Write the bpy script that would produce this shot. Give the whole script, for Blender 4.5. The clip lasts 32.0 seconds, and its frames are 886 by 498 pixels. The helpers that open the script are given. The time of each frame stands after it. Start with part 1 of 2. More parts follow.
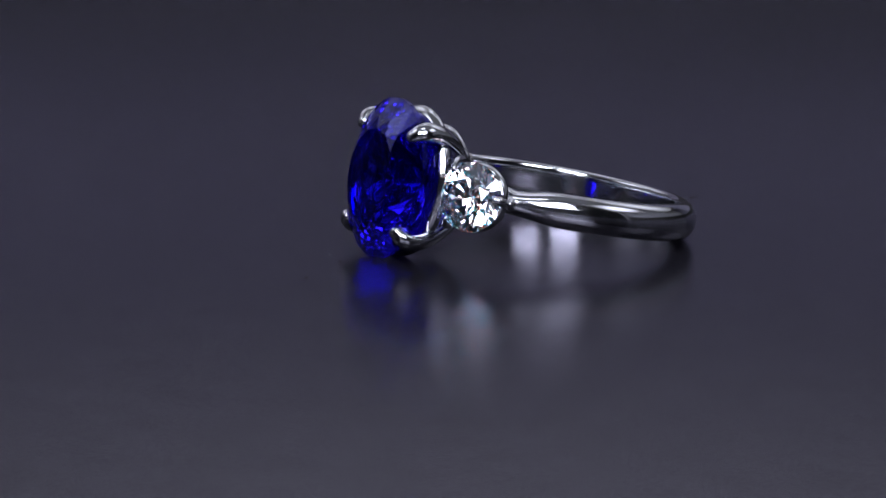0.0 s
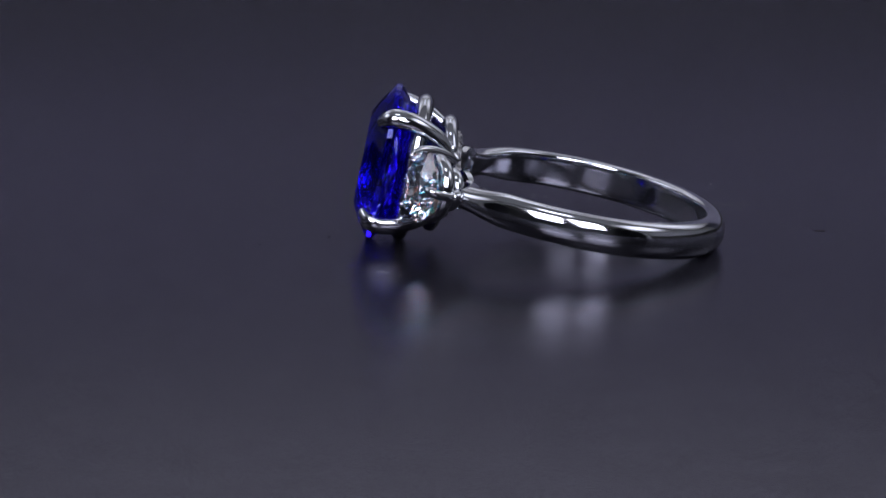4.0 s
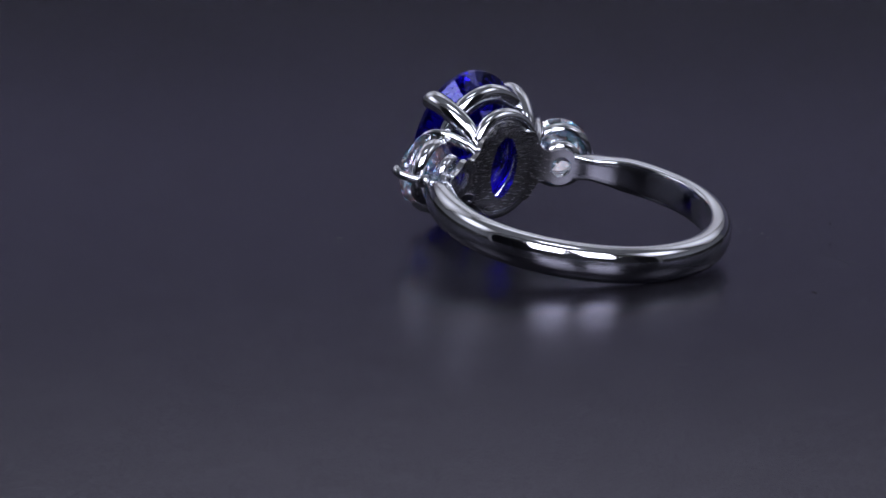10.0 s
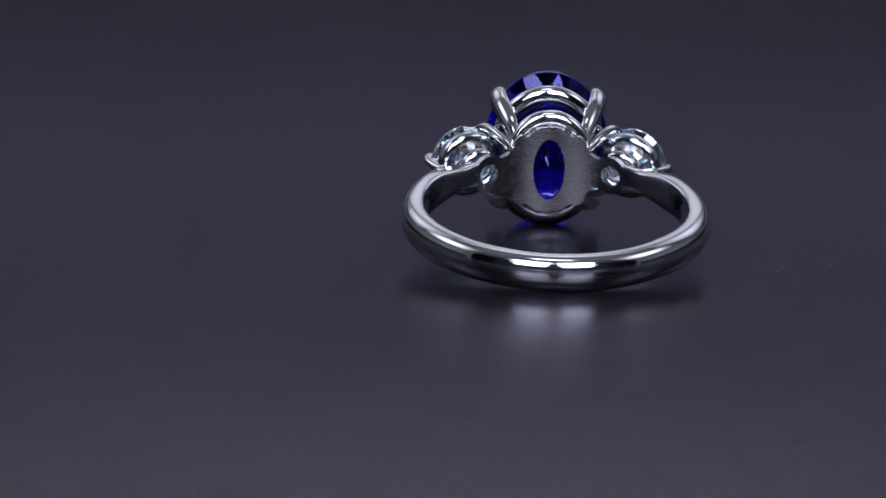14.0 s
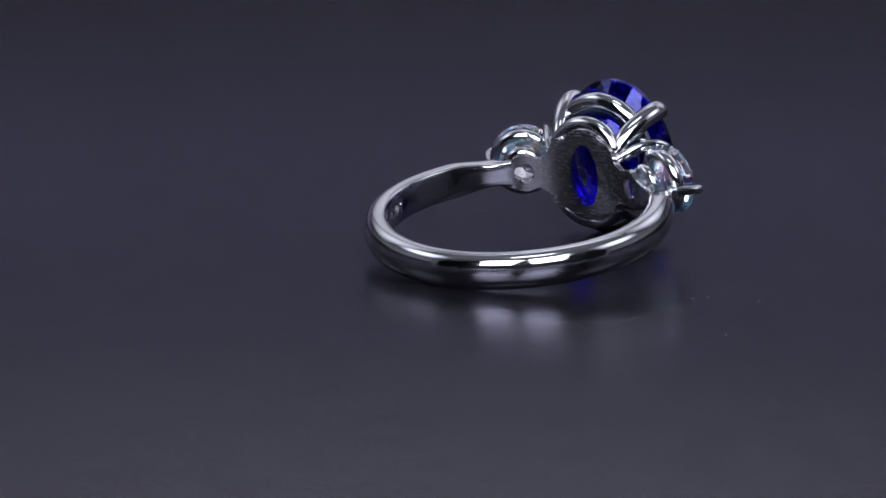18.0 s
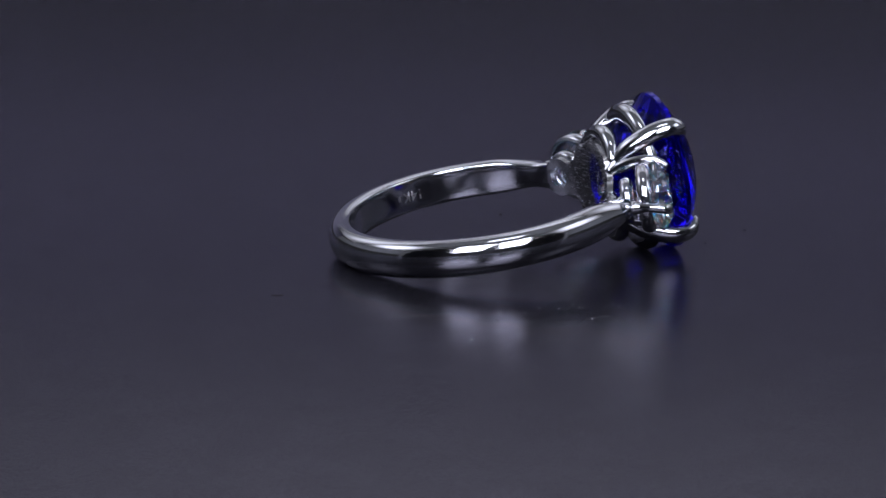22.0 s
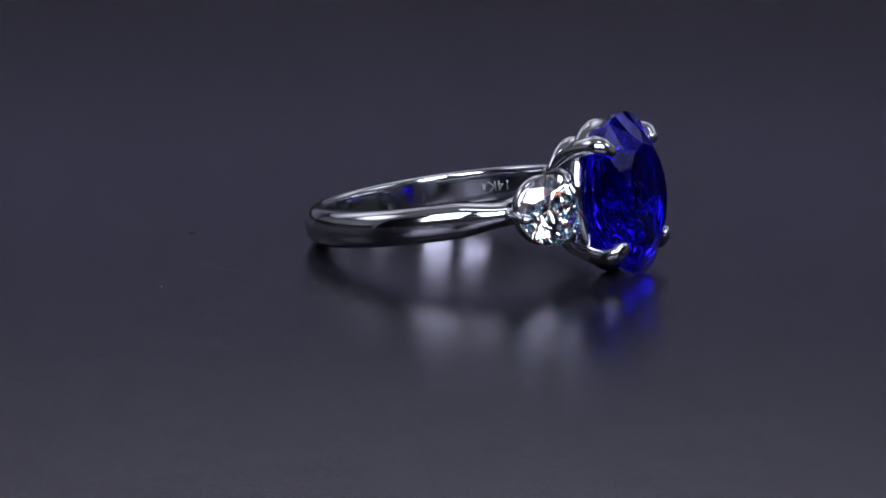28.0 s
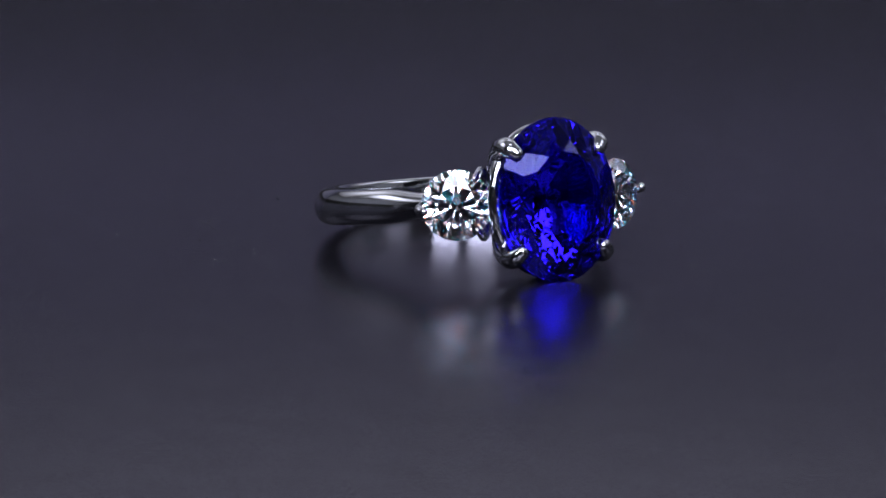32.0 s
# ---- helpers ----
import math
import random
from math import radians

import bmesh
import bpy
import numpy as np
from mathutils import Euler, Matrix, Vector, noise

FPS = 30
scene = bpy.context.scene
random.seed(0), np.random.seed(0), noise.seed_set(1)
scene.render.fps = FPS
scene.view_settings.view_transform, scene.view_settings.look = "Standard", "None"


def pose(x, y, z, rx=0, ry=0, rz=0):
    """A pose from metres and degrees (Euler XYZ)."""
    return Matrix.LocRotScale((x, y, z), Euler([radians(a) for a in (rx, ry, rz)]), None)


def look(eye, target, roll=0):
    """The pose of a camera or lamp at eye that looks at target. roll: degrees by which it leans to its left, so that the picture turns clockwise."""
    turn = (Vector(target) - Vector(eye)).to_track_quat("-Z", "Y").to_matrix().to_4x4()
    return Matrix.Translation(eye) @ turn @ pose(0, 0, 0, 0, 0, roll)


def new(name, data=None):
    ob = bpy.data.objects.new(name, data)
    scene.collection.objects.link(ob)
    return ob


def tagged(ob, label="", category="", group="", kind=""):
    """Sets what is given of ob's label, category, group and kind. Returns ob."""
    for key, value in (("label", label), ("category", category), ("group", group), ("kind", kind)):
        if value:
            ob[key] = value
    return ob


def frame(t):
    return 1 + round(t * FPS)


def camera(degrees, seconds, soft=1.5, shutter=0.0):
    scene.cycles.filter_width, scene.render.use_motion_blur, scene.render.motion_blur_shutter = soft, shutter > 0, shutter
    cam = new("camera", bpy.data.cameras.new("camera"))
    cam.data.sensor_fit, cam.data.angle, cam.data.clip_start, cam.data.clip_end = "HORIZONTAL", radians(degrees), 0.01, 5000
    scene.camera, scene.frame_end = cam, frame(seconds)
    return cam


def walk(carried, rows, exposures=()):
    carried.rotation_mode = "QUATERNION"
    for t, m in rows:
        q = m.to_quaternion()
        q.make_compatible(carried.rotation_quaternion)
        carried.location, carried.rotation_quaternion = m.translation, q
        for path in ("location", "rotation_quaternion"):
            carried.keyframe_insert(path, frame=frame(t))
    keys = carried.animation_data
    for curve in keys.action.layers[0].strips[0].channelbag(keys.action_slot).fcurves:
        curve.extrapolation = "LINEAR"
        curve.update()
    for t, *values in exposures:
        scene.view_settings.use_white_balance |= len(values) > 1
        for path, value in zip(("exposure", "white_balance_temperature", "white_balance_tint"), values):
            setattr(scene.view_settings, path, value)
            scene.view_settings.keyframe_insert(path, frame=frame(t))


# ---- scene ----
# Axis of the turntable at the origin, top of the turntable at z = 0. Ring sizes below are in millimetres.
MM = 0.001
TURN = -8.654          # degrees a second, clockwise from above
AZIMUTH = -235.69      # heading of the ring at the start

# ---- camera: it stands still, a macro lens a third of a metre away ----
cam = camera(10.0, 32.0)
EYE = Vector((0.0, -0.33453, 0.07260))
YAW, PITCH, ROLL = -0.879, 12.27, 1.34
AIM = EYE + 0.34 * Vector((math.sin(radians(YAW)) * math.cos(radians(PITCH)),
                           math.cos(radians(YAW)) * math.cos(radians(PITCH)), -math.sin(radians(PITCH))))
walk(cam, [(0, look(EYE, AIM, ROLL)), (32, look(EYE, AIM, ROLL))], [(0, 0.0), (32, 0.0)])

# ---- world ----
world = bpy.data.worlds.new("dim_studio")
scene.world = world
scene.cycles.max_bounces, scene.cycles.glossy_bounces, scene.cycles.transmission_bounces = 24, 16, 16
world.use_nodes = True
world.node_tree.nodes["Background"].inputs["Color"].default_value = (0.30, 0.31, 0.40, 1)
world.node_tree.nodes["Background"].inputs["Strength"].default_value = 0.02

# ---- softboxes, and feathered panels added as tent-wall glow: azimuth from the camera's side, elevation, distance, width, height, strength, feathered edge ----
SOFTBOXES_AND_GLOWS = [
    (-17.6, 33.5, 0.72, 0.278, 0.39, 7.2, False),
    (18.2, 33.5, 0.72, 0.278, 0.39, 7.2, False),
    # added side panels standing in for bright spots on the tent walls
    (-90, 42, 0.42, 0.28, 0.20, 1.5, True),
    (78, 42, 0.42, 0.26, 0.20, 1.5, True),
    (0, 75, 0.44, 0.13, 0.08, 3.4, False),
    # added rear panels, a stand-in for a lit tent back; they whiten the rims
    (180, 55, 0.50, 0.56, 0.36, 0.62, True),
    (180, 33, 0.44, 0.52, 0.17, 0.36, True),
    (-138, 40, 0.42, 0.30, 0.28, 0.60, True),
    (138, 40, 0.42, 0.30, 0.28, 0.65, True),
]


# ---- materials ----
def material(name):
    m = bpy.data.materials.new(name)
    m.use_nodes = True
    nt = m.node_tree
    return m, nt, nt.nodes["Principled BSDF"]


def node(nt, kind, **values):
    n = nt.nodes.new(kind)
    for k, v in values.items():
        n.inputs[k.replace("_", " ")].default_value = v
    return n


def coords(nt):
    return nt.nodes.new("ShaderNodeTexCoord").outputs["Object"]


def noise_at(nt, scale, detail=3, stretch=(1, 1, 1)):
    mp = node(nt, "ShaderNodeMapping", Scale=stretch)
    nt.links.new(coords(nt), mp.inputs["Vector"])
    n = node(nt, "ShaderNodeTexNoise", Scale=scale, Detail=detail)
    nt.links.new(mp.outputs[0], n.inputs["Vector"])
    return n.outputs["Fac"]


def ramp(nt, fac, a, b, lo, hi):
    r = node(nt, "ShaderNodeMapRange")
    for i, v in ((1, a), (2, b), (3, lo), (4, hi)):
        r.inputs[i].default_value = v
    nt.links.new(fac, r.inputs[0])
    return r.outputs[0]


def bump(nt, bsdf, fac, strength, distance):
    b = node(nt, "ShaderNodeBump", Strength=strength, Distance=distance)
    nt.links.new(fac, b.inputs["Height"])
    nt.links.new(b.outputs[0], bsdf.inputs["Normal"])


def metal(name, colour, rough_lo, rough_hi, relief, stretch=(1, 1, 1), scale=900):
    m, nt, b = material(name)
    b.inputs["Base Color"].default_value = (*colour, 1)
    b.inputs["Metallic"].default_value = 1
    f = noise_at(nt, scale, 4, stretch)
    nt.links.new(ramp(nt, f, 0.3, 0.7, rough_lo, rough_hi), b.inputs["Roughness"])
    bump(nt, b, noise_at(nt, scale * 3, 2, stretch), relief, 0.00002)
    return m


WHITE_GOLD = metal("polished_white_gold", (0.635, 0.648, 0.69), 0.07, 0.12, 0.03)


def brushed():
    """Brushed white gold that is worn to a polish towards the two ends of the plate."""
    m, nt, b = material("brushed_white_gold")
    b.inputs["Metallic"].default_value = 1
    split = nt.nodes.new("ShaderNodeSeparateXYZ")
    nt.links.new(coords(nt), split.inputs[0])
    far = node(nt, "ShaderNodeMath")
    far.operation = "ABSOLUTE"
    nt.links.new(split.outputs[0], far.inputs[0])
    worn = ramp(nt, far.outputs[0], 0.0032, 0.0051, 0.0, 1.0)
    tint = node(nt, "ShaderNodeMix")
    tint.data_type = "RGBA"
    tint.inputs["A"].default_value = (0.43, 0.428, 0.44, 1)
    tint.inputs["B"].default_value = (0.635, 0.648, 0.69, 1)
    nt.links.new(worn, tint.inputs["Factor"])
    nt.links.new(tint.outputs["Result"], b.inputs["Base Color"])
    rough = node(nt, "ShaderNodeMix")
    nt.links.new(worn, rough.inputs["Factor"])
    nt.links.new(ramp(nt, noise_at(nt, 8000, 4, (0.12, 1, 1.6)), 0.3, 0.7, 0.23, 0.285), rough.inputs["A"])
    rough.inputs["B"].default_value = 0.10
    nt.links.new(rough.outputs["Result"], b.inputs["Roughness"])
    return m


BRUSHED_GOLD = brushed()
ENGRAVED = metal("engraved_white_gold", (0.72, 0.72, 0.72), 0.25, 0.35, 0.1)


def gem(name, tints, iors):
    """Cut stone as clear glass; a small share of red and of blue bends a little apart, which gives the fire."""
    m, nt, b = material(name)
    nt.nodes.remove(b)
    last = None
    for tint, ior in zip(tints, iors):
        g = node(nt, "ShaderNodeBsdfGlass", Color=(*tint, 1), Roughness=0.0, IOR=ior)
        if last is None:
            last = g
        else:
            add = nt.nodes.new("ShaderNodeAddShader")
            nt.links.new(last.outputs[0], add.inputs[0])
            nt.links.new(g.outputs[0], add.inputs[1])
            last = add
    nt.links.new(last.outputs[0], nt.nodes["Material Output"].inputs["Surface"])
    return m


def gem_blue():
    m, nt, b = material("blue_sapphire")
    b.inputs["Base Color"].default_value = (0.009, 0.003, 0.57, 1)
    # light is lost to blue at every turn inside the stone
    b.inputs["Specular Tint"].default_value = (0.28, 0.30, 0.78, 1)
    b.inputs["Transmission Weight"].default_value = 1.0
    b.inputs["IOR"].default_value = 1.77
    b.inputs["Roughness"].default_value = 0.0
    return m


def board():
    """Black satin sheet: a dark diffuse body under a rough, weak gloss that grows towards grazing angles."""
    m, nt, b = material("black_satin_acrylic")
    nt.nodes.remove(b)
    mix = node(nt, "ShaderNodeMix")
    mix.data_type = "RGBA"
    nt.links.new(ramp(nt, noise_at(nt, 14, 3), 0.3, 0.7, 0, 1), mix.inputs["Factor"])
    mix.inputs["A"].default_value = (0.006, 0.0058, 0.008, 1)
    mix.inputs["B"].default_value = (0.0075, 0.0073, 0.010, 1)
    body = node(nt, "ShaderNodeBsdfDiffuse", Roughness=0.3)
    nt.links.new(mix.outputs["Result"], body.inputs["Color"])
    gloss = node(nt, "ShaderNodeBsdfGlossy", Color=(0.865, 0.845, 0.995, 1))
    nt.links.new(ramp(nt, noise_at(nt, 700, 3), 0.3, 0.7, 0.11, 0.15), gloss.inputs["Roughness"])
    grain = node(nt, "ShaderNodeBump", Strength=1.0, Distance=0.000015)
    nt.links.new(noise_at(nt, 7600, 1), grain.inputs["Height"])
    nt.links.new(grain.outputs[0], gloss.inputs["Normal"])
    fres = node(nt, "ShaderNodeFresnel", IOR=1.31)
    # a second, broader lobe gives the long soft tails
    haze = node(nt, "ShaderNodeBsdfGlossy", Color=(0.865, 0.845, 0.995, 1), Roughness=0.28)
    nt.links.new(grain.outputs[0], haze.inputs["Normal"])
    sheen = node(nt, "ShaderNodeMixShader", Fac=0.16)
    nt.links.new(gloss.outputs[0], sheen.inputs[1])
    nt.links.new(haze.outputs[0], sheen.inputs[2])
    both = nt.nodes.new("ShaderNodeMixShader")
    # fine and coarse unevenness of the coating
    fine = ramp(nt, noise_at(nt, 2600, 4), 0.3, 0.7, 0.90, 1.10)
    coarse = ramp(nt, noise_at(nt, 260, 3), 0.3, 0.7, 0.96, 1.04)
    share = ramp(nt, fres.outputs[0], 0.0, 1.0, 0.0, 1.0)
    for uneven in (fine, coarse):
        times = node(nt, "ShaderNodeMath")
        times.operation = "MULTIPLY"
        nt.links.new(share, times.inputs[0])
        nt.links.new(uneven, times.inputs[1])
        share = times.outputs[0]
    nt.links.new(share, both.inputs[0])
    nt.links.new(body.outputs[0], both.inputs[1])
    nt.links.new(sheen.outputs[0], both.inputs[2])
    nt.links.new(both.outputs[0], nt.nodes["Material Output"].inputs["Surface"])
    return m


def plain(name, colour, rough=0.7, vary=0.15, scale=6):
    m, nt, b = material(name)
    f = noise_at(nt, scale, 4)
    mix = node(nt, "ShaderNodeMix")
    mix.data_type = "RGBA"
    nt.links.new(ramp(nt, f, 0.3, 0.7, 0, 1), mix.inputs["Factor"])
    mix.inputs["A"].default_value = (*[c * (1 - vary) for c in colour], 1)
    mix.inputs["B"].default_value = (*[c * (1 + vary) for c in colour], 1)
    nt.links.new(mix.outputs["Result"], b.inputs["Base Color"])
    b.inputs["Roughness"].default_value = rough
    return m


def glowing(name, colour, strength):
    m, nt, b = material(name)
    b.inputs["Base Color"].default_value = (0.8, 0.8, 0.8, 1)
    b.inputs["Emission Color"].default_value = (*colour, 1)
    b.inputs["Emission Strength"].default_value = strength
    return m


def diffuser_cloth(w, h, strength, feathered):
    """Softbox front: brightest over the lamp in its middle, fading towards the edges; feathered, an added glow that
    stands in for bright tent cloth.
    """
    m = glowing("softbox_and_glow_diffuser", (0.955, 0.965, 1.10), strength)
    nt = m.node_tree
    mp = node(nt, "ShaderNodeMapping", Scale=((2.0 if feathered else 1.25) / w, (2.0 if feathered else 1.25) / h, 0))
    nt.links.new(coords(nt), mp.inputs["Vector"])
    g = nt.nodes.new("ShaderNodeTexGradient")
    g.gradient_type = "SPHERICAL"
    nt.links.new(mp.outputs[0], g.inputs["Vector"])
    nt.links.new(ramp(nt, g.outputs["Fac"], 0.0, 1.0, strength * (0.04 if feathered else 0.8), strength * (2.0 if feathered else 1.25)), nt.nodes["Principled BSDF"].inputs["Emission Strength"])
    return m


SAPPHIRE = gem_blue()
DIAMOND = gem("diamond", ((0.885, 0.90, 0.925), (0.10, 0.03, 0.01), (0, 0.06, 0.08)), (2.42, 2.37, 2.48))
BOARD = board()
WALL = plain("dark_grey_wall", (0.07, 0.08, 0.13))
FLOOR = plain("grey_floor", (0.12, 0.12, 0.13))
CEILING = plain("grey_ceiling", (0.16, 0.16, 0.18))
GLOW_FABRIC = plain("glowing_grey_tent_fabric", (0.19, 0.197, 0.23), 0.9, 0.05)
# added emission on roof, sides and front keeps the metal's reflections grey
GLOW_ROOF = plain("glowing_roof_fabric", (0.30, 0.31, 0.36), 0.9, 0.05)
GLOW_ROOF.node_tree.nodes["Principled BSDF"].inputs["Emission Color"].default_value = (0.93, 0.96, 1.0, 1)
GLOW_ROOF.node_tree.nodes["Principled BSDF"].inputs["Emission Strength"].default_value = 0.08
GLOW_FABRIC.node_tree.nodes["Principled BSDF"].inputs["Emission Color"].default_value = (0.93, 0.96, 1.0, 1)
GLOW_FABRIC.node_tree.nodes["Principled BSDF"].inputs["Emission Strength"].default_value = 0.06
BACKDROP = plain("grey_backdrop_fabric", (0.308, 0.299, 0.392), 0.9)
CLOTH = plain("black_softbox_cloth", (0.02, 0.02, 0.02), 0.8)
LINT_PALE = plain("pale_lint", (0.14, 0.14, 0.15), 0.8)
DUST = plain("pale_dust", (0.42, 0.42, 0.45), 0.8)
FEATHER = plain("pale_crystal_needles", (0.75, 0.82, 1.0), 0.4)
LINT_DARK = plain("dark_lint", (0.006, 0.006, 0.006), 0.9)


# ---- mesh helpers ----
def part(name, bm, mat, parent=None, label="", smooth=35, m=None):
    me = bpy.data.meshes.new(name)
    bmesh.ops.recalc_face_normals(bm, faces=bm.faces)
    bm.to_mesh(me)
    bm.free()
    me.materials.append(mat)
    if smooth:
        for p in me.polygons:
            p.use_smooth = True
        me.set_sharp_from_angle(angle=radians(smooth))
    ob = new(name, me)
    if parent is not None:
        ob.parent = parent
    if m is not None:
        ob.matrix_local = m
    if label:
        tagged(ob, label)
    return ob


def spline(pts, per=8, closed=False):
    """Catmull-Rom through rows of numbers."""
    p = [np.array(q, float) for q in pts]
    n = len(p)
    out = []
    spans = n if closed else n - 1
    for i in range(spans):
        if closed:
            a, b, c, d = p[i - 1], p[i], p[(i + 1) % n], p[(i + 2) % n]
        else:
            a, b, c, d = p[max(i - 1, 0)], p[i], p[i + 1], p[min(i + 2, n - 1)]
        for k in range(per):
            u = k / per
            out.append(0.5 * (2 * b + (c - a) * u + (2 * a - 5 * b + 4 * c - d) * u * u + (3 * b - a - 3 * c + d) * u ** 3))
    if not closed:
        out.append(p[-1])
    return out


def skin(rings, closed=False):
    """A mesh over rings of points (millimetres), the ends closed by fans."""
    bm = bmesh.new()
    vs = [[bm.verts.new(Vector(q) * MM) for q in r] for r in rings]
    n = len(vs[0])
    for i in range(len(vs) if closed else len(vs) - 1):
        a, b = vs[i], vs[(i + 1) % len(vs)]
        for k in range(n):
            bm.faces.new((a[k], a[(k + 1) % n], b[(k + 1) % n], b[k]))
    if not closed:
        for r in (vs[0], vs[-1]):
            bm.faces.new(r)
    return bm


def tube(path, sides=14, closed=False, flat=1.0, along=(0, 1, 0), per=8, dome=True):
    """A round bar through rows of x, y, z, radius; flat squeezes it along one direction; its open ends are domed."""
    pts = spline(path, per, closed)
    c = [Vector(p[:3]) for p in pts]
    r = [p[3] for p in pts]
    if not closed and dome:
        for end in (0, -1):
            d = (c[0] - c[1]).normalized() if end == 0 else (c[-1] - c[-2]).normalized()
            base, rad = c[end], r[end]
            extra = [(base + d * rad * math.sin(a), rad * math.cos(a)) for a in (0.35, 0.7, 1.0, 1.25, 1.42)]
            for q, s in extra:
                if end == 0:
                    c.insert(0, q), r.insert(0, s)
                else:
                    c.append(q), r.append(s)
    along = Vector(along)
    rings = []
    for i in range(len(c)):
        a, b = (c[i - 1], c[(i + 1) % len(c)]) if closed else (c[max(i - 1, 0)], c[min(i + 1, len(c) - 1)])
        t = (b - a).normalized()
        u = (along - t * along.dot(t)).normalized()
        v = t.cross(u)
        rings.append([c[i] + (u * math.cos(2 * math.pi * k / sides) * flat + v * math.sin(2 * math.pi * k / sides)) * r[i]
                      for k in range(sides)])
    return skin(rings, closed)


def brilliant(a, b, table, crown, girdle, depth, star=0.76, lower=0.22, mains=8, phase=0.0, under=8, tiers=()):
    """A brilliant cut: its face looks along +y, half axes a along x and b along z, girdle's middle at y = 0.
    mains and under count the main facets of crown and pavilion; tiers: radius and depth of rows of pavilion
    facets between girdle and culet, in place of the long mains."""
    bm = bmesh.new()
    step, down = 2 * math.pi / mains, 2 * math.pi / under
    half = math.cos(step / 2)

    def v(r, ang, y):
        return bm.verts.new((a * r * math.cos(ang + phase) * MM, y * MM, b * r * math.sin(ang + phase) * MM))

    top, bot = girdle / 2, -girdle / 2
    T = [v(table, k * step, top + crown) for k in range(mains)]
    S = [v(star, (k + 0.5) * step, top + crown * (1 - star * half) / (1 - table)) for k in range(mains)]
    steps = math.lcm(mains, under) * 2
    while steps < 60:
        steps *= 2
    Gt = [v(1, k * 2 * math.pi / steps, top) for k in range(steps)]
    Gb = [v(1, k * 2 * math.pi / steps, bot) for k in range(steps)]
    C = bm.verts.new((0, (bot - depth) * MM, 0))
    f = bm.faces.new
    f(T)
    for i in range(steps):
        f((Gt[i], Gt[(i + 1) % steps], Gb[(i + 1) % steps], Gb[i]))
    per = steps // mains
    for k in range(mains):
        g = [(k * per + i) % steps for i in range(per + 1)]
        f((T[k], T[(k + 1) % mains], S[k]))
        f((T[k], S[k - 1], Gt[g[0]], S[k]))
        f((S[k], *[Gt[i] for i in g[:per // 2 + 1]]))
        f((S[k], *[Gt[i] for i in g[per // 2:]]))
    if tiers:
        L = [v(tiers[0][0], (k + 0.5) * down, bot - tiers[0][1]) for k in range(under)]
    else:
        L = [v(lower, (k + 0.5) * down, bot - depth * (1 - lower * math.cos(down / 2))) for k in range(under)]
    per = steps // under
    for k in range(under):
        g = [(k * per + i) % steps for i in range(per + 1)]
        f((L[k], *[Gb[i] for i in g[:per // 2 + 1]]))
        f((L[k], *[Gb[i] for i in g[per // 2:]]))
        if tiers:
            f((Gb[g[0]], L[k - 1], L[k]))
        else:
            f((Gb[g[0]], L[k - 1], C, L[k]))
    shift = 0.5
    for r, d in tiers[1:]:
        shift += 0.5
        M = [v(r, (k + shift) * down, bot - d) for k in range(under)]
        for k in range(under):
            n = (k + 1) % under
            f((L[k], L[n], M[k]))
            f((M[k], L[n], M[n]))
        L = M
    if tiers:
        for k in range(under):
            f((L[k], L[(k + 1) % under], C))
    return bm


# ---- setting: room, table, turntable ----
def box_bm(x0, x1, y0, y1, z0, z1, bevel=0.0):
    bm = bmesh.new()
    bmesh.ops.create_cube(bm, size=1, matrix=Matrix.LocRotScale(((x0 + x1) / 2, (y0 + y1) / 2, (z0 + z1) / 2), None,
                                                               (x1 - x0, y1 - y0, z1 - z0)))
    if bevel:
        bmesh.ops.bevel(bm, geom=bm.edges[:], offset=bevel, segments=3, affect="EDGES")
    return bm


def setting():
    def wall(name, *b, mat=WALL, label="plain dark grey painted studio wall"):
        tagged(part(name, box_bm(*b), mat, smooth=0), label, "wall", kind="structure")
    wall("wall_north", -2.1, 2.1, 2.0, 2.1, -0.78, 1.75)
    wall("wall_south", -2.1, 2.1, -2.1, -2.0, -0.78, 1.75)
    wall("wall_east", 2.0, 2.1, -2.0, 2.0, -0.78, 1.75)
    wall("wall_west", -2.1, -2.0, -2.0, 2.0, -0.78, 1.75)
    tagged(part("floor", box_bm(-2.1, 2.1, -2.1, 2.1, -0.88, -0.78), FLOOR, smooth=0), "plain grey studio floor", "floor", kind="structure")
    tagged(part("ceiling", box_bm(-2.1, 2.1, -2.1, 2.1, 1.75, 1.85), CEILING, smooth=0), "plain grey studio ceiling", "ceiling", kind="structure")
    tagged(part("table_top", box_bm(-0.6, 0.6, -0.9, 0.6, -0.78, -0.012, 0.004), BOARD), "black satin studio table block under the turntable", "table", kind="structure")


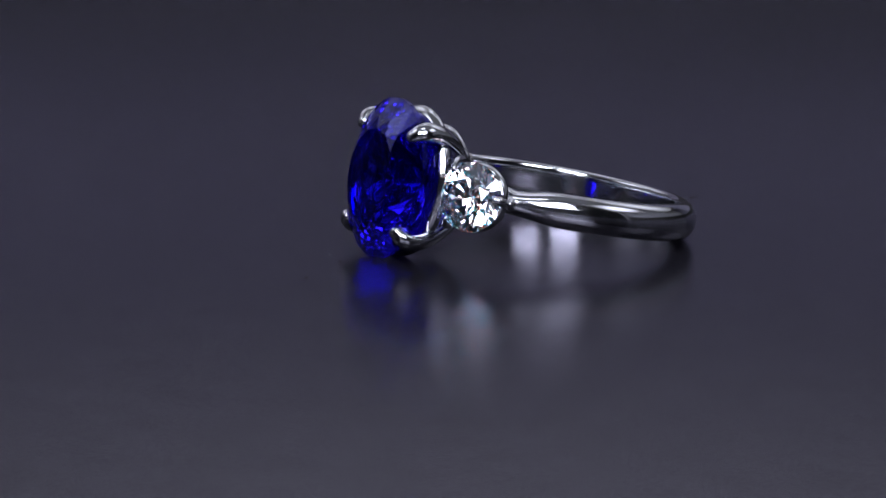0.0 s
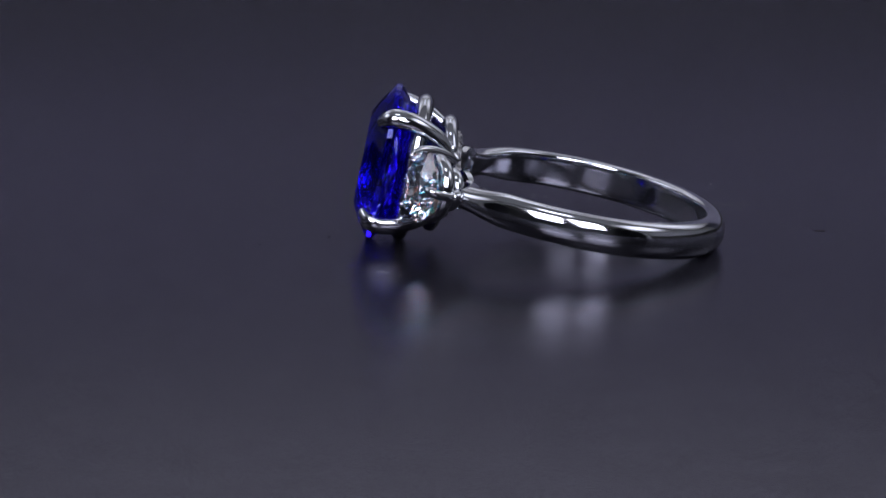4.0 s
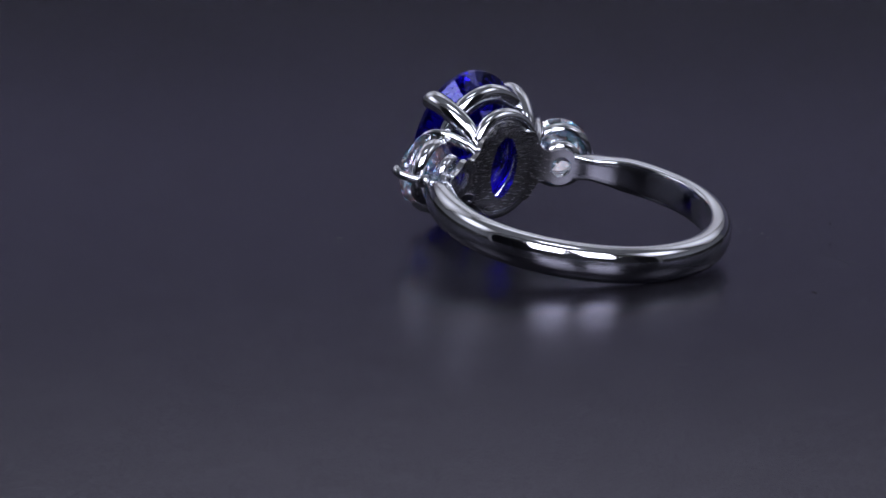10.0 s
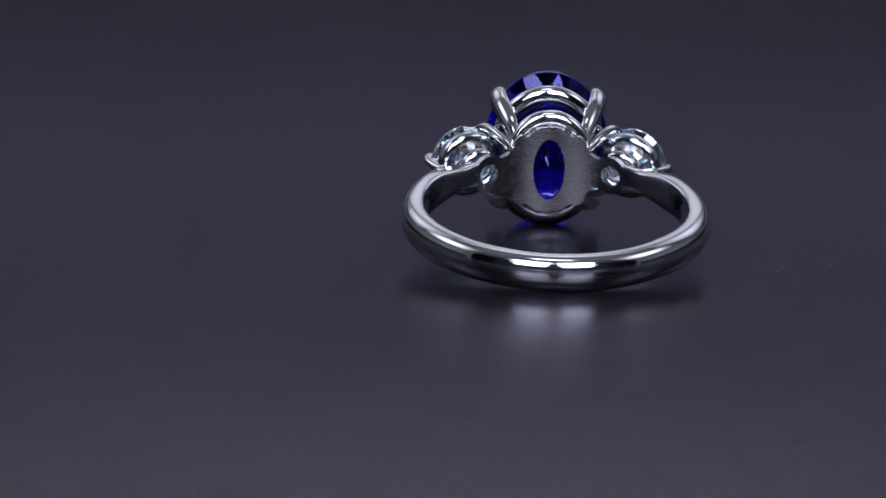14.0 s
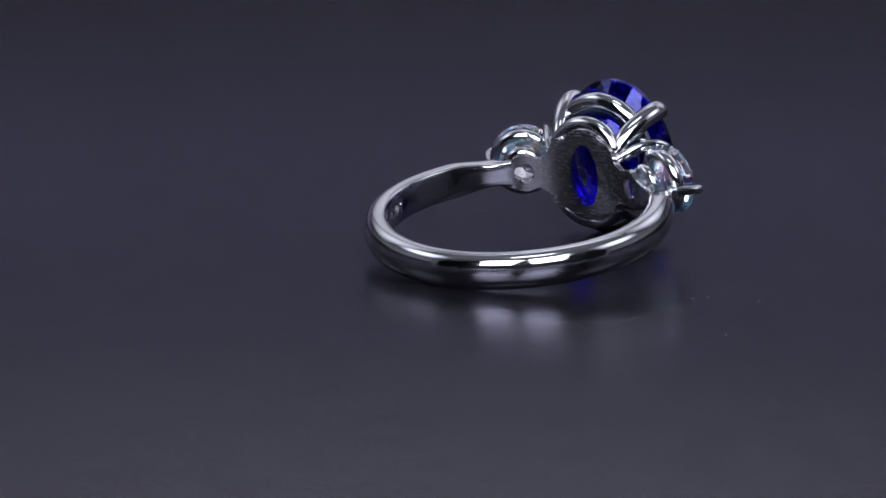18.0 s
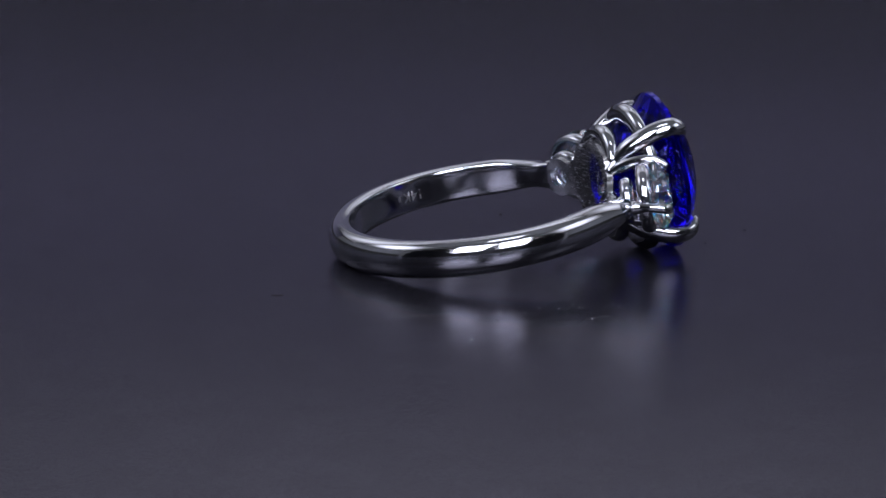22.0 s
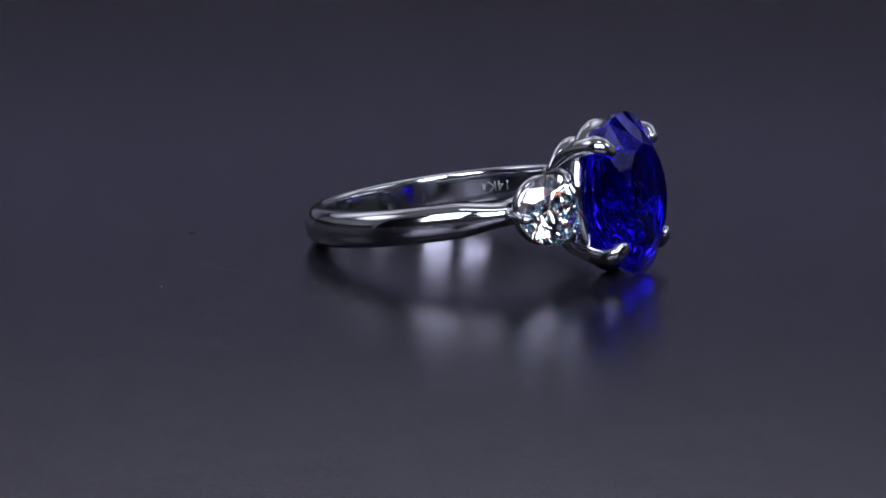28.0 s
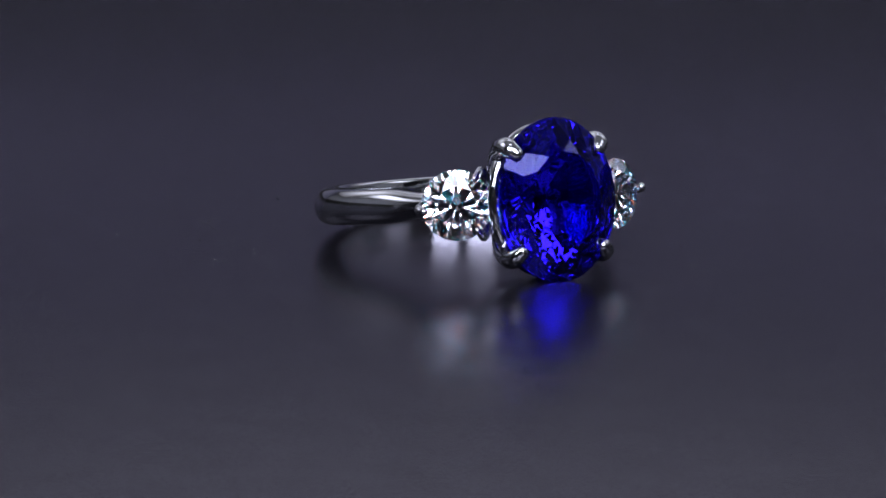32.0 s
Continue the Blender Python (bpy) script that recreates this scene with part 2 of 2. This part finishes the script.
def tent():
    """A small photo tent: grey sides, roof and front with added glow and a wide rounded opening, a grey back."""
    root = tagged(new("photo_tent"), "dark grey fabric photo tent with added cloth glow and a wide front opening", "photo tent")
    x, y0, y1, z0, z1 = 400.0, -190.0, 420.0, -11.9, 480.0
    t = 4.0
    for sx in (1, -1):
        part("side_panel", box_bm(*[v * MM for v in sorted((sx * x, sx * (x + t)))], y0 * MM, y1 * MM, z0 * MM, z1 * MM, 0.001), GLOW_FABRIC, root, smooth=0)
    # added unseen black strips: they darken what stone and metal reflect low down
    for sx in (1, -1):
        part("side_dark_blocker", box_bm(*[v * MM for v in sorted((sx * (x - 3), sx * (x - 1)))], y0 * MM, (y1 - 8) * MM, z0 * MM, 60 * MM, 0.0005), CLOTH, root, "added black strip darkening reflections of the side's foot", smooth=0)
    part("roof_panel", box_bm(-x * MM, x * MM, y0 * MM, y1 * MM, z1 * MM, (z1 + t) * MM, 0.001), GLOW_ROOF, root, smooth=0)
    part("back_panel", box_bm(-x * MM, x * MM, (y1 - t) * MM, y1 * MM, z0 * MM, z1 * MM, 0.001), BACKDROP, root, "grey fabric back", smooth=0)
    # likewise added at the back, to keep its lowest reflections dark
    part("back_dark_blocker", box_bm(-x * MM, x * MM, (y1 - t - 3) * MM, (y1 - t - 1) * MM, z0 * MM, 34 * MM, 0.0005), CLOTH, root, "added black strip darkening reflections of the back's foot", smooth=0)
    # the front: an arch-shaped sheet, outer outline to inner outline
    w, h, r = 355.0, 270.0, 80.0
    inner = [(-w, z0)] + [(-w + r - r * math.cos(a), h - r + r * math.sin(a)) for a in np.linspace(0, math.pi / 2, 12)]
    inner += [(w - r + r * math.sin(a), h - r + r * math.cos(a)) for a in np.linspace(0, math.pi / 2, 12)] + [(w, z0)]
    outer = []
    for px, pz in inner:
        k = max(abs(px) / x, (pz - z0) / (z1 - z0))
        outer.append((px / k if k else px, z0 + (pz - z0) / k if k else pz))
    outer[0], outer[-1] = (-x, z0), (x, z0)
    bm = bmesh.new()
    cols = []
    for (ix, iz), (ox, oz) in zip(inner, outer):
        cols.append([bm.verts.new(Vector(q) * MM) for q in ((ix, y0, iz), (ox, y0, oz), (ox, y0 - t, oz), (ix, y0 - t, iz))])
    for a, b in zip(cols, cols[1:]):
        for k in range(4):
            bm.faces.new((a[k], a[(k + 1) % 4], b[(k + 1) % 4], b[k]))
    bm.faces.new(cols[0]), bm.faces.new(cols[-1])
    part("front_panel", bm, GLOW_FABRIC, root, smooth=0)


def turntable():
    root = tagged(new("turntable"), "black satin acrylic turntable disc with scattered dust", "turntable")
    n, rings = 160, []
    for r, z in ((0.02, 0), (150.0, 0), (150.8, -0.25), (151.0, -1), (151.0, -11.0), (150.5, -11.7), (149, -12), (0.02, -12)):
        rings.append([(r * math.cos(2 * math.pi * k / n), r * math.sin(2 * math.pi * k / n), z) for k in range(n)])
    part("disc", skin(rings), BOARD, root, smooth=30)
    dust(root)
    return root


def fleck(bm, x, y, size, tall):
    """One small uneven grain of dust at x, y (millimetres)."""
    n = 6
    turn = random.uniform(0, 6.3)
    low = [bm.verts.new(Vector((x + size * random.uniform(0.6, 1.2) * math.cos(turn + 1.047 * k), y + size * random.uniform(0.4, 1.0) * math.sin(turn + 1.047 * k), 0.002)) * MM) for k in range(n)]
    top = bm.verts.new(Vector((x, y, tall)) * MM)
    for k in range(n):
        bm.faces.new((low[k], low[(k + 1) % n], top))


def dust(root):
    """Grains and fibres that ride on the turntable; places in millimetres from its axis."""
    pale = [(-9.2, 14.5), (-9.7, 15.3), (-8.9, 15.4), (-7.5, 16.3), (-7.3, 16.2), (-6.1, 17.0), (-4.9, 17.3), (-6.7, 15.5), (-4.3, 18.8), (-2.7, 19.1), (-2.8, 19.9),
            (-8.7, 19.2), (-10.2, 19.0), (-12.6, -3.7), (-14.6, -2.4), (-20.2, -7.1), (-17.2, 8.3), (-2.6, 27.2), (-0.8, -12.2), (1.6, 24.9)]
    big = {(-6.1, 17.0), (-4.9, 17.3), (-8.7, 19.2), (-2.6, 27.2)}
    bm = bmesh.new()
    for x, y in pale:
        s = 0.075 if (x, y) in big else 0.046
        fleck(bm, x, y, s, s * 0.8)
        for _ in range(3):
            fleck(bm, x + random.gauss(0, 0.5), y + random.gauss(0, 0.5), random.uniform(0.012, 0.028), 0.016)
    for _ in range(160):
        r, a = 4 + 40 * math.sqrt(random.random()), random.uniform(0, 6.283)
        fleck(bm, r * math.cos(a), r * math.sin(a), random.uniform(0.008, 0.020), 0.010)
    tagged(part("dust", bm, DUST, root, "fine pale dust grains", smooth=0, m=pose(0, 0, 0, 0, 0, -0.9)), kind="stuff")
    bm = bmesh.new()
    for x, y in ((3.3, -10.67), (-11.9, -5.6), (-9.6, 22.2), (-13.9, -10.7), (-2.7, 21.4)):
        fleck(bm, x, y, 0.10, 0.08)
        fleck(bm, x + 0.09, y + 0.05, 0.07, 0.06)
    tagged(part("dark_grit", bm, LINT_DARK, root, "tiny black grit specks", smooth=0), kind="stuff")

    def fibre(pts, r=0.0065, mat=LINT_PALE, name="fibre", label="fine pale lint fibre"):
        part(name, tube([(x, y, r + 0.012 * (i % 2), r) for i, (x, y) in enumerate(pts)], 6, along=(0, 0, 1), per=5), mat, root, label, m=pose(0, 0, 0, 0, 0, -0.9))

    fibre([(-0.1, 20.5), (0.9, 21.2), (2.0, 21.7), (3.2, 22.0), (4.0, 21.8), (4.3, 21.3)])
    fibre([(2.1, 21.8), (2.6, 22.2), (2.9, 22.6), (3.3, 22.6), (3.4, 23.1)])
    fibre([(-9.6, 18.0), (-9.2, 18.3), (-9.0, 18.6), (-8.5, 18.9)])
    fibre([(-8.9, 19.1), (-8.6, 19.25), (-8.3, 19.6)])
    fibre([(-2.2, 14.6), (-1.9, 14.9), (-1.5, 14.9)])
    fibre([(-2.6, -12.0), (-2.3, -12.4), (-2.0, -12.1), (-2.4, -11.9), (-2.7, -12.3)])
    fibre([(1.7, -5.0), (2.0, -4.8), (2.4, -4.9)])
    fibre([(-22.4, 0.1), (-22.1, 0.3), (-21.8, 0.7)])
    fibre([(-7.7, -13.9), (-7.4, -13.7), (-7.2, -13.4)])
    fibre([(11.7, 18.7), (12.0, 18.95), (12.4, 19.0)], 0.02, LINT_DARK, "dark_fibre", "short black lint fibre")


def softbox(az, el, dist, w, h, strength, feathered):
    # feathered ones are no real softboxes, only added glow for the tent cloth
    root = tagged(new("softbox"), "rectangular studio softbox with a glowing white diffuser; feathered ones are added tent-wall glows", "softbox", "studio softboxes")
    a, e = radians(az), radians(el)
    at = Vector((math.sin(a) * math.cos(e), -math.cos(a) * math.cos(e), math.sin(e))) * dist
    root.matrix_world = look(at, (0, 0, 0.006))
    glow = diffuser_cloth(w, h, strength, feathered)
    # the tall ones are two panels, one above the other, with a dark rail between
    for y0, y1 in (((-0.5, -0.33), (-0.25, 0.5)) if dist > 0.6 else ((-0.5, 0.5),)):
        part("diffuser", box_bm(-w / 2, w / 2, h * y0, h * y1, 0.0, 0.003), glow, root, smooth=0)
    if dist > 0.6:
        part("rail", box_bm(-w / 2, w / 2, h * -0.328, h * -0.252, 0.0, 0.004), CLOTH, root, smooth=0)
    rings = []
    for s, z in ((1.0, 0.004), (1.06, 0.004), (1.06, 0.03), (0.35, 0.16), (0.33, 0.155), (1.0, 0.026)):
        rings.append([(sx * w * s * 500, sy * h * s * 500, z * 1000) for sx, sy in ((-1, -1), (1, -1), (1, 1), (-1, 1))])
    part("housing", skin(rings, True), CLOTH, root, smooth=0)
    if dist > 0.6:
        foot = Vector((at.x * 1.24, at.y * 1.24, 0))
        top = at.z + 0.06
        down = root.matrix_world.inverted()
        pole = tube([(foot.x * 1000, foot.y * 1000, -11.0, 6), (foot.x * 1000, foot.y * 1000, top * 1000, 6)], 12, along=(1, 0, 0), dome=False)
        part("pole", pole, CLOTH, root, m=down)
        plate = tube([(foot.x * 1000, foot.y * 1000, -12.0, 60), (foot.x * 1000, foot.y * 1000, -6.0, 60)], 32, along=(1, 0, 0), per=1, dome=False)
        part("base", plate, CLOTH, root, m=down)
    return root


def controller():
    """A small black light controller on a thin stand outside the tent, three indicator lights on its face."""
    root = tagged(new("light_controller"), "small black light controller with three lit indicators on a stand", "controller")
    root.matrix_world = pose(0.393, -0.296, -0.012, 0, 0, 53)
    part("case", box_bm(-0.06, 0.06, -0.02, 0.02, 0.30, 0.41, 0.004), CLOTH, root)
    part("stand", tube([(0, 0, 0, 5), (0, 0, 301, 5)], 12, along=(1, 0, 0), per=1, dome=False), CLOTH, root)
    part("foot", tube([(0, 0, 0.5, 45), (0, 0, 6, 45)], 32, along=(1, 0, 0), per=1, dome=False), CLOTH, root)
    for x, c in ((-0.034, (1, 0.95, 0.9)), (0.0, (1, 0.25, 0.05)), (0.034, (1, 0.95, 0.9))):
        part("indicator", box_bm(x - 0.006, x + 0.006, -0.023, -0.0195, 0.348, 0.364, 0.001), glowing("indicator_light", c, 8.0), root, "small lit indicator")


setting()
tent()
controller()
for spec in SOFTBOXES_AND_GLOWS:
    softbox(*spec)
TABLE = turntable()

# ---- the ring: x across the stones, y out through the centre stone, z along the finger ----
RI, RO = 8.75, 10.31        # inner and outer radius of the shank
HALF = 1.25                # half its width at the back
STONE_Y = 13.4             # girdle of the centre stone
SIDE_AT, SIDE_TILT = (5.9, 10.6), 25.0


def shank_bm():
    rings = []
    lo, hi = 57.0, -237.0
    for i in range(147):
        ang = lo + (hi - lo) * i / 146
        away = min(49.5 - ang, ang + 229.5)      # degrees from the nearer shoulder
        k = min(max(away, 0.0) / 20.0, 1.0)
        k = k * k * (3 - 2 * k)
        w = 0.84 + (HALF - 0.84) * (0.8 * k + 0.2 * min(max(away, 0) / 90.0, 1.0))
        ro = RO + 0.5 * (1 - min(max(away, 0) / 34.0, 1.0)) ** 2
        if away < 0:
            w = 0.84 + 0.012 * -away
            ro -= 1.35 * min(1.0, (-away / 5.0)) ** 0.6
        ca, sa = math.cos(radians(ang)), math.sin(radians(ang))
        ring = []
        # half round outside, softly rounded edges inside
        prof = []
        for j in range(25):
            c, d = math.cos(math.pi * (1 - j / 24)), max(math.sin(math.pi * (1 - j / 24)), 0.0)
            prof.append((math.copysign(abs(c) ** 0.94, c), 0.38 + 0.62 * d ** 0.9))
        prof += [(0.995, 0.28), (0.98, 0.17), (0.95, 0.09), (0.91, 0.045), (0.84, 0.015), (0.74, 0.0), (0.4, 0.0), (0.0, 0.0), (-0.4, 0.0), (-0.74, 0.0),
                 (-0.84, 0.015), (-0.91, 0.045), (-0.95, 0.09), (-0.98, 0.17), (-0.995, 0.28)]
        # not quite round: a little flatter between its back and its sides
        squeeze = 1.0 - 0.010 * math.sin(2 * radians(ang)) ** 2 if sa < 0 else 1.0
        for u, v in prof:
            r = (RI + (ro - RI) * v) * squeeze
            ring.append((r * ca * 1.006, r * sa * (0.992 if sa < 0 else 1.0), u * w))
        rings.append(ring)
    return skin(rings)


PLATE = [(0, 3.1), (0.6, 3.04), (1.0, 2.88), (1.3, 2.66), (1.5, 2.5), (1.7, 2.44), (1.9, 2.5), (2.1, 2.52), (2.3, 2.42), (2.5, 2.16), (2.62, 1.8), (2.75, 1.5), (2.95, 1.28), (3.2, 1.13),
         (3.5, 1.06), (3.75, 1.12), (4.0, 1.26), (4.3, 1.33), (4.6, 1.28), (4.9, 1.12), (5.02, 1.02), (5.14, 0.90)]


def plate_bm():
    """The curved inner plate with a centre oval and two round holes."""
    xs = sorted({round(x, 4) for x in list(np.linspace(0, 5.14, 50)) + [1.13 * math.sin(a) for a in np.linspace(0, math.pi / 2, 14)]
                 + [4.35 + 0.64 * math.sin(a) for a in np.linspace(-math.pi / 2, math.pi / 2, 17)] + [2.36, 2.44, 2.5, 2.56, 2.62]})
    xs = [-x for x in xs[:0:-1]] + xs

    def height(x):
        return float(np.interp(abs(x), [p[0] for p in PLATE], [p[1] for p in PLATE]))

    def hole(x):
        h = 0.0
        for c, a, b in ((0, 1.13, 2.2), (4.35, 0.64, 0.74), (-4.35, 0.64, 0.74)):
            q = (x - c) / a
            if abs(q) < 1:
                h = max(h, b * math.sqrt(1 - q * q))
        return h

    bm = bmesh.new()
    rows = 5

    def at(x, z, out):
        ang = math.asin(x / 9.2)
        r = RI + (0.42 if out else 0.0)
        return bm.verts.new((r * math.sin(ang) * MM, r * math.cos(ang) * MM, z * MM))

    for sgn in (1, -1):
        cols = []
        for x in xs:
            lo, hi = hole(x), height(x)
            zs = [lo + (hi - lo) * j / (rows - 1) for j in range(rows)]
            cols.append(([at(x, sgn * z, False) for z in zs], [at(x, sgn * z, True) for z in zs], lo))
        for (i0, o0, l0), (i1, o1, l1) in zip(cols, cols[1:]):
            for j in range(rows - 1):
                bm.faces.new((i0[j], i0[j + 1], i1[j + 1], i1[j]))
                bm.faces.new((o0[j], o0[j + 1], o1[j + 1], o1[j]))
            bm.faces.new((i0[-1], o0[-1], o1[-1], i1[-1]))
            if l0 > 0 or l1 > 0:
                bm.faces.new((i0[0], o0[0], o1[0], i1[0]))
        for ins, out, _ in (cols[0], cols[-1]):
            for j in range(rows - 1):
                bm.faces.new((ins[j], ins[j + 1], out[j + 1], out[j]))
    bmesh.ops.remove_doubles(bm, verts=bm.verts, dist=0.000004)
    return bm


def mirrored(path, sx, sz):
    return [(sx * x, y, sz * z, r) for x, y, z, r in path]


def engraving(parent):
    """14K and one worn mark on the inside of the shank, upside down to the stone's top."""
    cu = bpy.data.curves.new("mark", "FONT")
    cu.body, cu.size, cu.align_x, cu.align_y = "14K", 1.0, "CENTER", "CENTER"
    cu.extrude = 0.02
    tmp = new("mark", cu)
    me = bpy.data.meshes.new_from_object(tmp.evaluated_get(bpy.context.evaluated_depsgraph_get()))
    bpy.data.objects.remove(tmp)
    bm = bmesh.new()
    bm.from_mesh(me)
    bpy.data.meshes.remove(me)
    for v in bm.verts:
        x, y, z = v.co
        ang = radians(188.5) + x / RI
        r = RI - 0.004 - z
        v.co = Vector((r * math.cos(ang) * 1.005, r * math.sin(ang), -y)) * MM
    # the worn last sign, a plain bar
    for i0, i1 in ((1.02, 1.2),):
        vs = []
        for r in (RI - 0.02, RI + 0.01):
            vs.append([bm.verts.new(Vector((r * math.cos(radians(188.5) + q / RI), r * math.sin(radians(188.5) + q / RI), z)) * MM)
                       for q, z in ((i0, -0.2), (i1, -0.2), (i1, 0.16), (i0, 0.16))])
        bm.faces.new(vs[0])
        for k in range(4):
            bm.faces.new((vs[0][k], vs[0][(k + 1) % 4], vs[1][(k + 1) % 4], vs[1][k]))
    part("engraving", bm, ENGRAVED, parent, "engraved karat mark", smooth=0)


def rest(meshes):
    """Tilt about x and height at which the shank's back and the centre stone both touch the table."""
    pts = [np.array([v.co[:] for v in o.data.vertices]) for o in meshes]
    lo, hi = 0.02, 0.4
    for _ in range(40):
        t = (lo + hi) / 2
        low = [(p[:, 1] * math.sin(t) + p[:, 2] * math.cos(t)).min() for p in pts]
        lo, hi = (t, hi) if low[1] < low[0] else (lo, t)
    return t, -min(low)


def side_setting(ring, sx, m):
    """A three-prong basket and its round diamond, leaning away from the centre stone."""
    a = radians(SIDE_TILT)
    seat = Matrix.Translation((sx * SIDE_AT[0], SIDE_AT[1], 0)) @ Matrix.Rotation(-sx * a, 4, "Z")
    if sx < 0:
        seat = seat @ Matrix.Rotation(math.pi, 4, "Y")
    turn = m @ Matrix.LocRotScale(seat.translation * MM, seat.to_quaternion(), None)
    stone = part("side_diamond", brilliant(2.36, 2.36, 0.56, 0.72, 0.08, 2.02), DIAMOND, ring,
                 "round brilliant-cut clear diamond", smooth=0, m=turn)
    base = [(1.98 * math.cos(t), -0.95, 1.98 * math.sin(t), 0.36) for t in np.linspace(0, 2 * math.pi, 16, endpoint=False)]
    basket = part("side_basket", tube(base, 12, True, 1.35, per=4), WHITE_GOLD, ring, "polished white gold basket", m=turn)
    low = [(1.15 * math.cos(t) - 0.15, -2.15, 1.15 * math.sin(t), 0.36) for t in np.linspace(0, 2 * math.pi, 16, endpoint=False)]
    part("lower_gallery", tube(low, 12, True, 1.25, per=4), WHITE_GOLD, basket)
    path = [(1.95, -1.8, 0, 0.40), (2.2, -1.15, 0, 0.33), (2.4, -0.55, -0.05, 0.31), (2.50, 0.0, -0.14, 0.31), (2.42, 0.33, -0.22, 0.32), (2.22, 0.50, -0.26, 0.30)]
    # two straps run from the feet of the centre claws up to the stone's inner side
    strap = [(2.72, 8.74, 1.50, 0.30), (3.15, 9.35, 1.80, 0.40), (3.75, 10.25, 2.02, 0.44), (4.30, 11.00, 2.04, 0.42), (4.68, 11.42, 1.90, 0.34), (4.95, 11.62, 1.70, 0.27)]
    part("collar", tube([(1.96, -1.82, 0, 0.45), (2.03, -1.66, 0, 0.49), (2.09, -1.5, 0, 0.45)], 14), WHITE_GOLD, basket)
    part("prong", tube(path, 12), WHITE_GOLD, basket)
    back = seat.inverted()
    for sz in (1, -1):
        pts = [(*(back @ Vector(q[:3])), q[3]) for q in mirrored(strap, sx, sz)]
        part("prong", tube(pts, 14, flat=0.72, along=back.to_3x3() @ Vector((-0.75 * sx, 0.55, 0.0))), WHITE_GOLD, basket)


def feathers(stone):
    """Fine pale needles that fan out inside the centre stone."""
    bm = bmesh.new()
    for cx, cz, mid, count, reach in ((0.55, -0.75, 0.5, 26, 0.75), (0.15, 0.35, 1.2, 16, 0.55), (0.9, 0.5, -0.3, 14, 0.5), (-0.1, -1.5, 0.9, 12, 0.5)):
        for k in range(count):
            lean = mid + 1.9 * (k / (count - 1) - 0.5) + random.gauss(0, 0.06)
            size = reach * random.uniform(0.55, 1.0)
            root = Vector((cx + random.gauss(0, 0.10), STONE_Y + random.uniform(-0.2, 0.45), cz + random.gauss(0, 0.14)))
            d = Vector((math.sin(lean) * size, random.uniform(-0.12, 0.12), math.cos(lean) * size))
            side = d.cross(Vector((0, 1, 0))).normalized() * 0.011
            deep = Vector((0, 0.009, 0))
            mids = root + d * 0.55
            base = [bm.verts.new((mids + q) * MM) for q in (side, deep, -side, -deep)]
            for tip in (root, root + d):
                p = bm.verts.new(tip * MM)
                for n in range(4):
                    bm.faces.new((base[n], base[(n + 1) % 4], p))
    part("inclusions", bm, FEATHER, stone, "pale feather-like needles inside the gem", smooth=0)


def finger_ring():
    ring = tagged(new("ring"), "polished white gold three-stone ring with an oval blue sapphire", "ring")
    shank = part("shank", shank_bm(), WHITE_GOLD, ring, "polished white gold band, tapered at the shoulders")
    stone = part("centre_stone", brilliant(4.28, 5.42, 0.592, 1.31, 0.35, 4.05, star=0.745, mains=14, phase=math.pi / 14, under=16,
                                           tiers=((0.81, 0.86), (0.61, 1.74), (0.41, 2.58), (0.20, 3.36))), SAPPHIRE, ring,
                 "large oval-cut deep blue sapphire", smooth=0)
    stone.data.transform(Matrix.Translation((0, STONE_Y * MM, 0)))
    tilt, lift = rest((shank, stone))
    m = Matrix.Translation((2.17 * MM, -3.864 * MM, lift)) @ Matrix.Rotation(tilt, 4, "X")
    shank.matrix_local = stone.matrix_local = m
    engraving(shank)
    feathers(stone)
    part("gallery_plate", plate_bm(), BRUSHED_GOLD, ring, "brushed inner plate with an oval hole", m=m)
    rail = [(3.4 * math.cos(t), 11.45, 4.36 * math.sin(t), 0.76) for t in np.linspace(0, 2 * math.pi, 28, endpoint=False)]
    head = part("centre_basket", tube(rail, 16, True, 0.8, per=4), WHITE_GOLD, ring, "polished oval gallery rail", m=m)
    arch = [(-2.25, 9.1, 2.2, 0.42), (-1.7, 9.35, 2.85, 0.5), (-0.9, 9.5, 3.35, 0.55), (0, 9.55, 3.5, 0.56), (0.9, 9.5, 3.35, 0.55), (1.7, 9.35, 2.85, 0.5), (2.25, 9.1, 2.2, 0.42)]
    claw = [(2.52, 8.72, 1.62, 0.36), (2.40, 9.30, 2.02, 0.54), (2.72, 10.3, 2.85, 0.66), (3.2, 11.7, 3.5, 0.70), (3.43, 12.9, 3.72, 0.70), (3.36, 13.6, 3.60, 0.64), (3.06, 13.99, 3.28, 0.50)]
    for sz in (1, -1):
        part("arch", tube(mirrored(arch, 1, sz), 14), WHITE_GOLD, head)
        for sx in (1, -1):
            part("prong", tube(mirrored(claw, sx, sz), 18, flat=0.78, along=(sx * 0.68, 0.0, sz * 0.73)), WHITE_GOLD, head)
    for sx in (1, -1):
        side_setting(ring, sx, m)
    return ring


RING = finger_ring()


# ---- what turns ----
def motions():
    times = [i for i in range(33)]
    walk(TABLE, [(t, pose(0, 0, 0, 0, 0, TURN * t)) for t in times])
    walk(RING, [(t, pose(0, 0, 0, 0, 0, AZIMUTH + TURN * t)) for t in times])


motions()
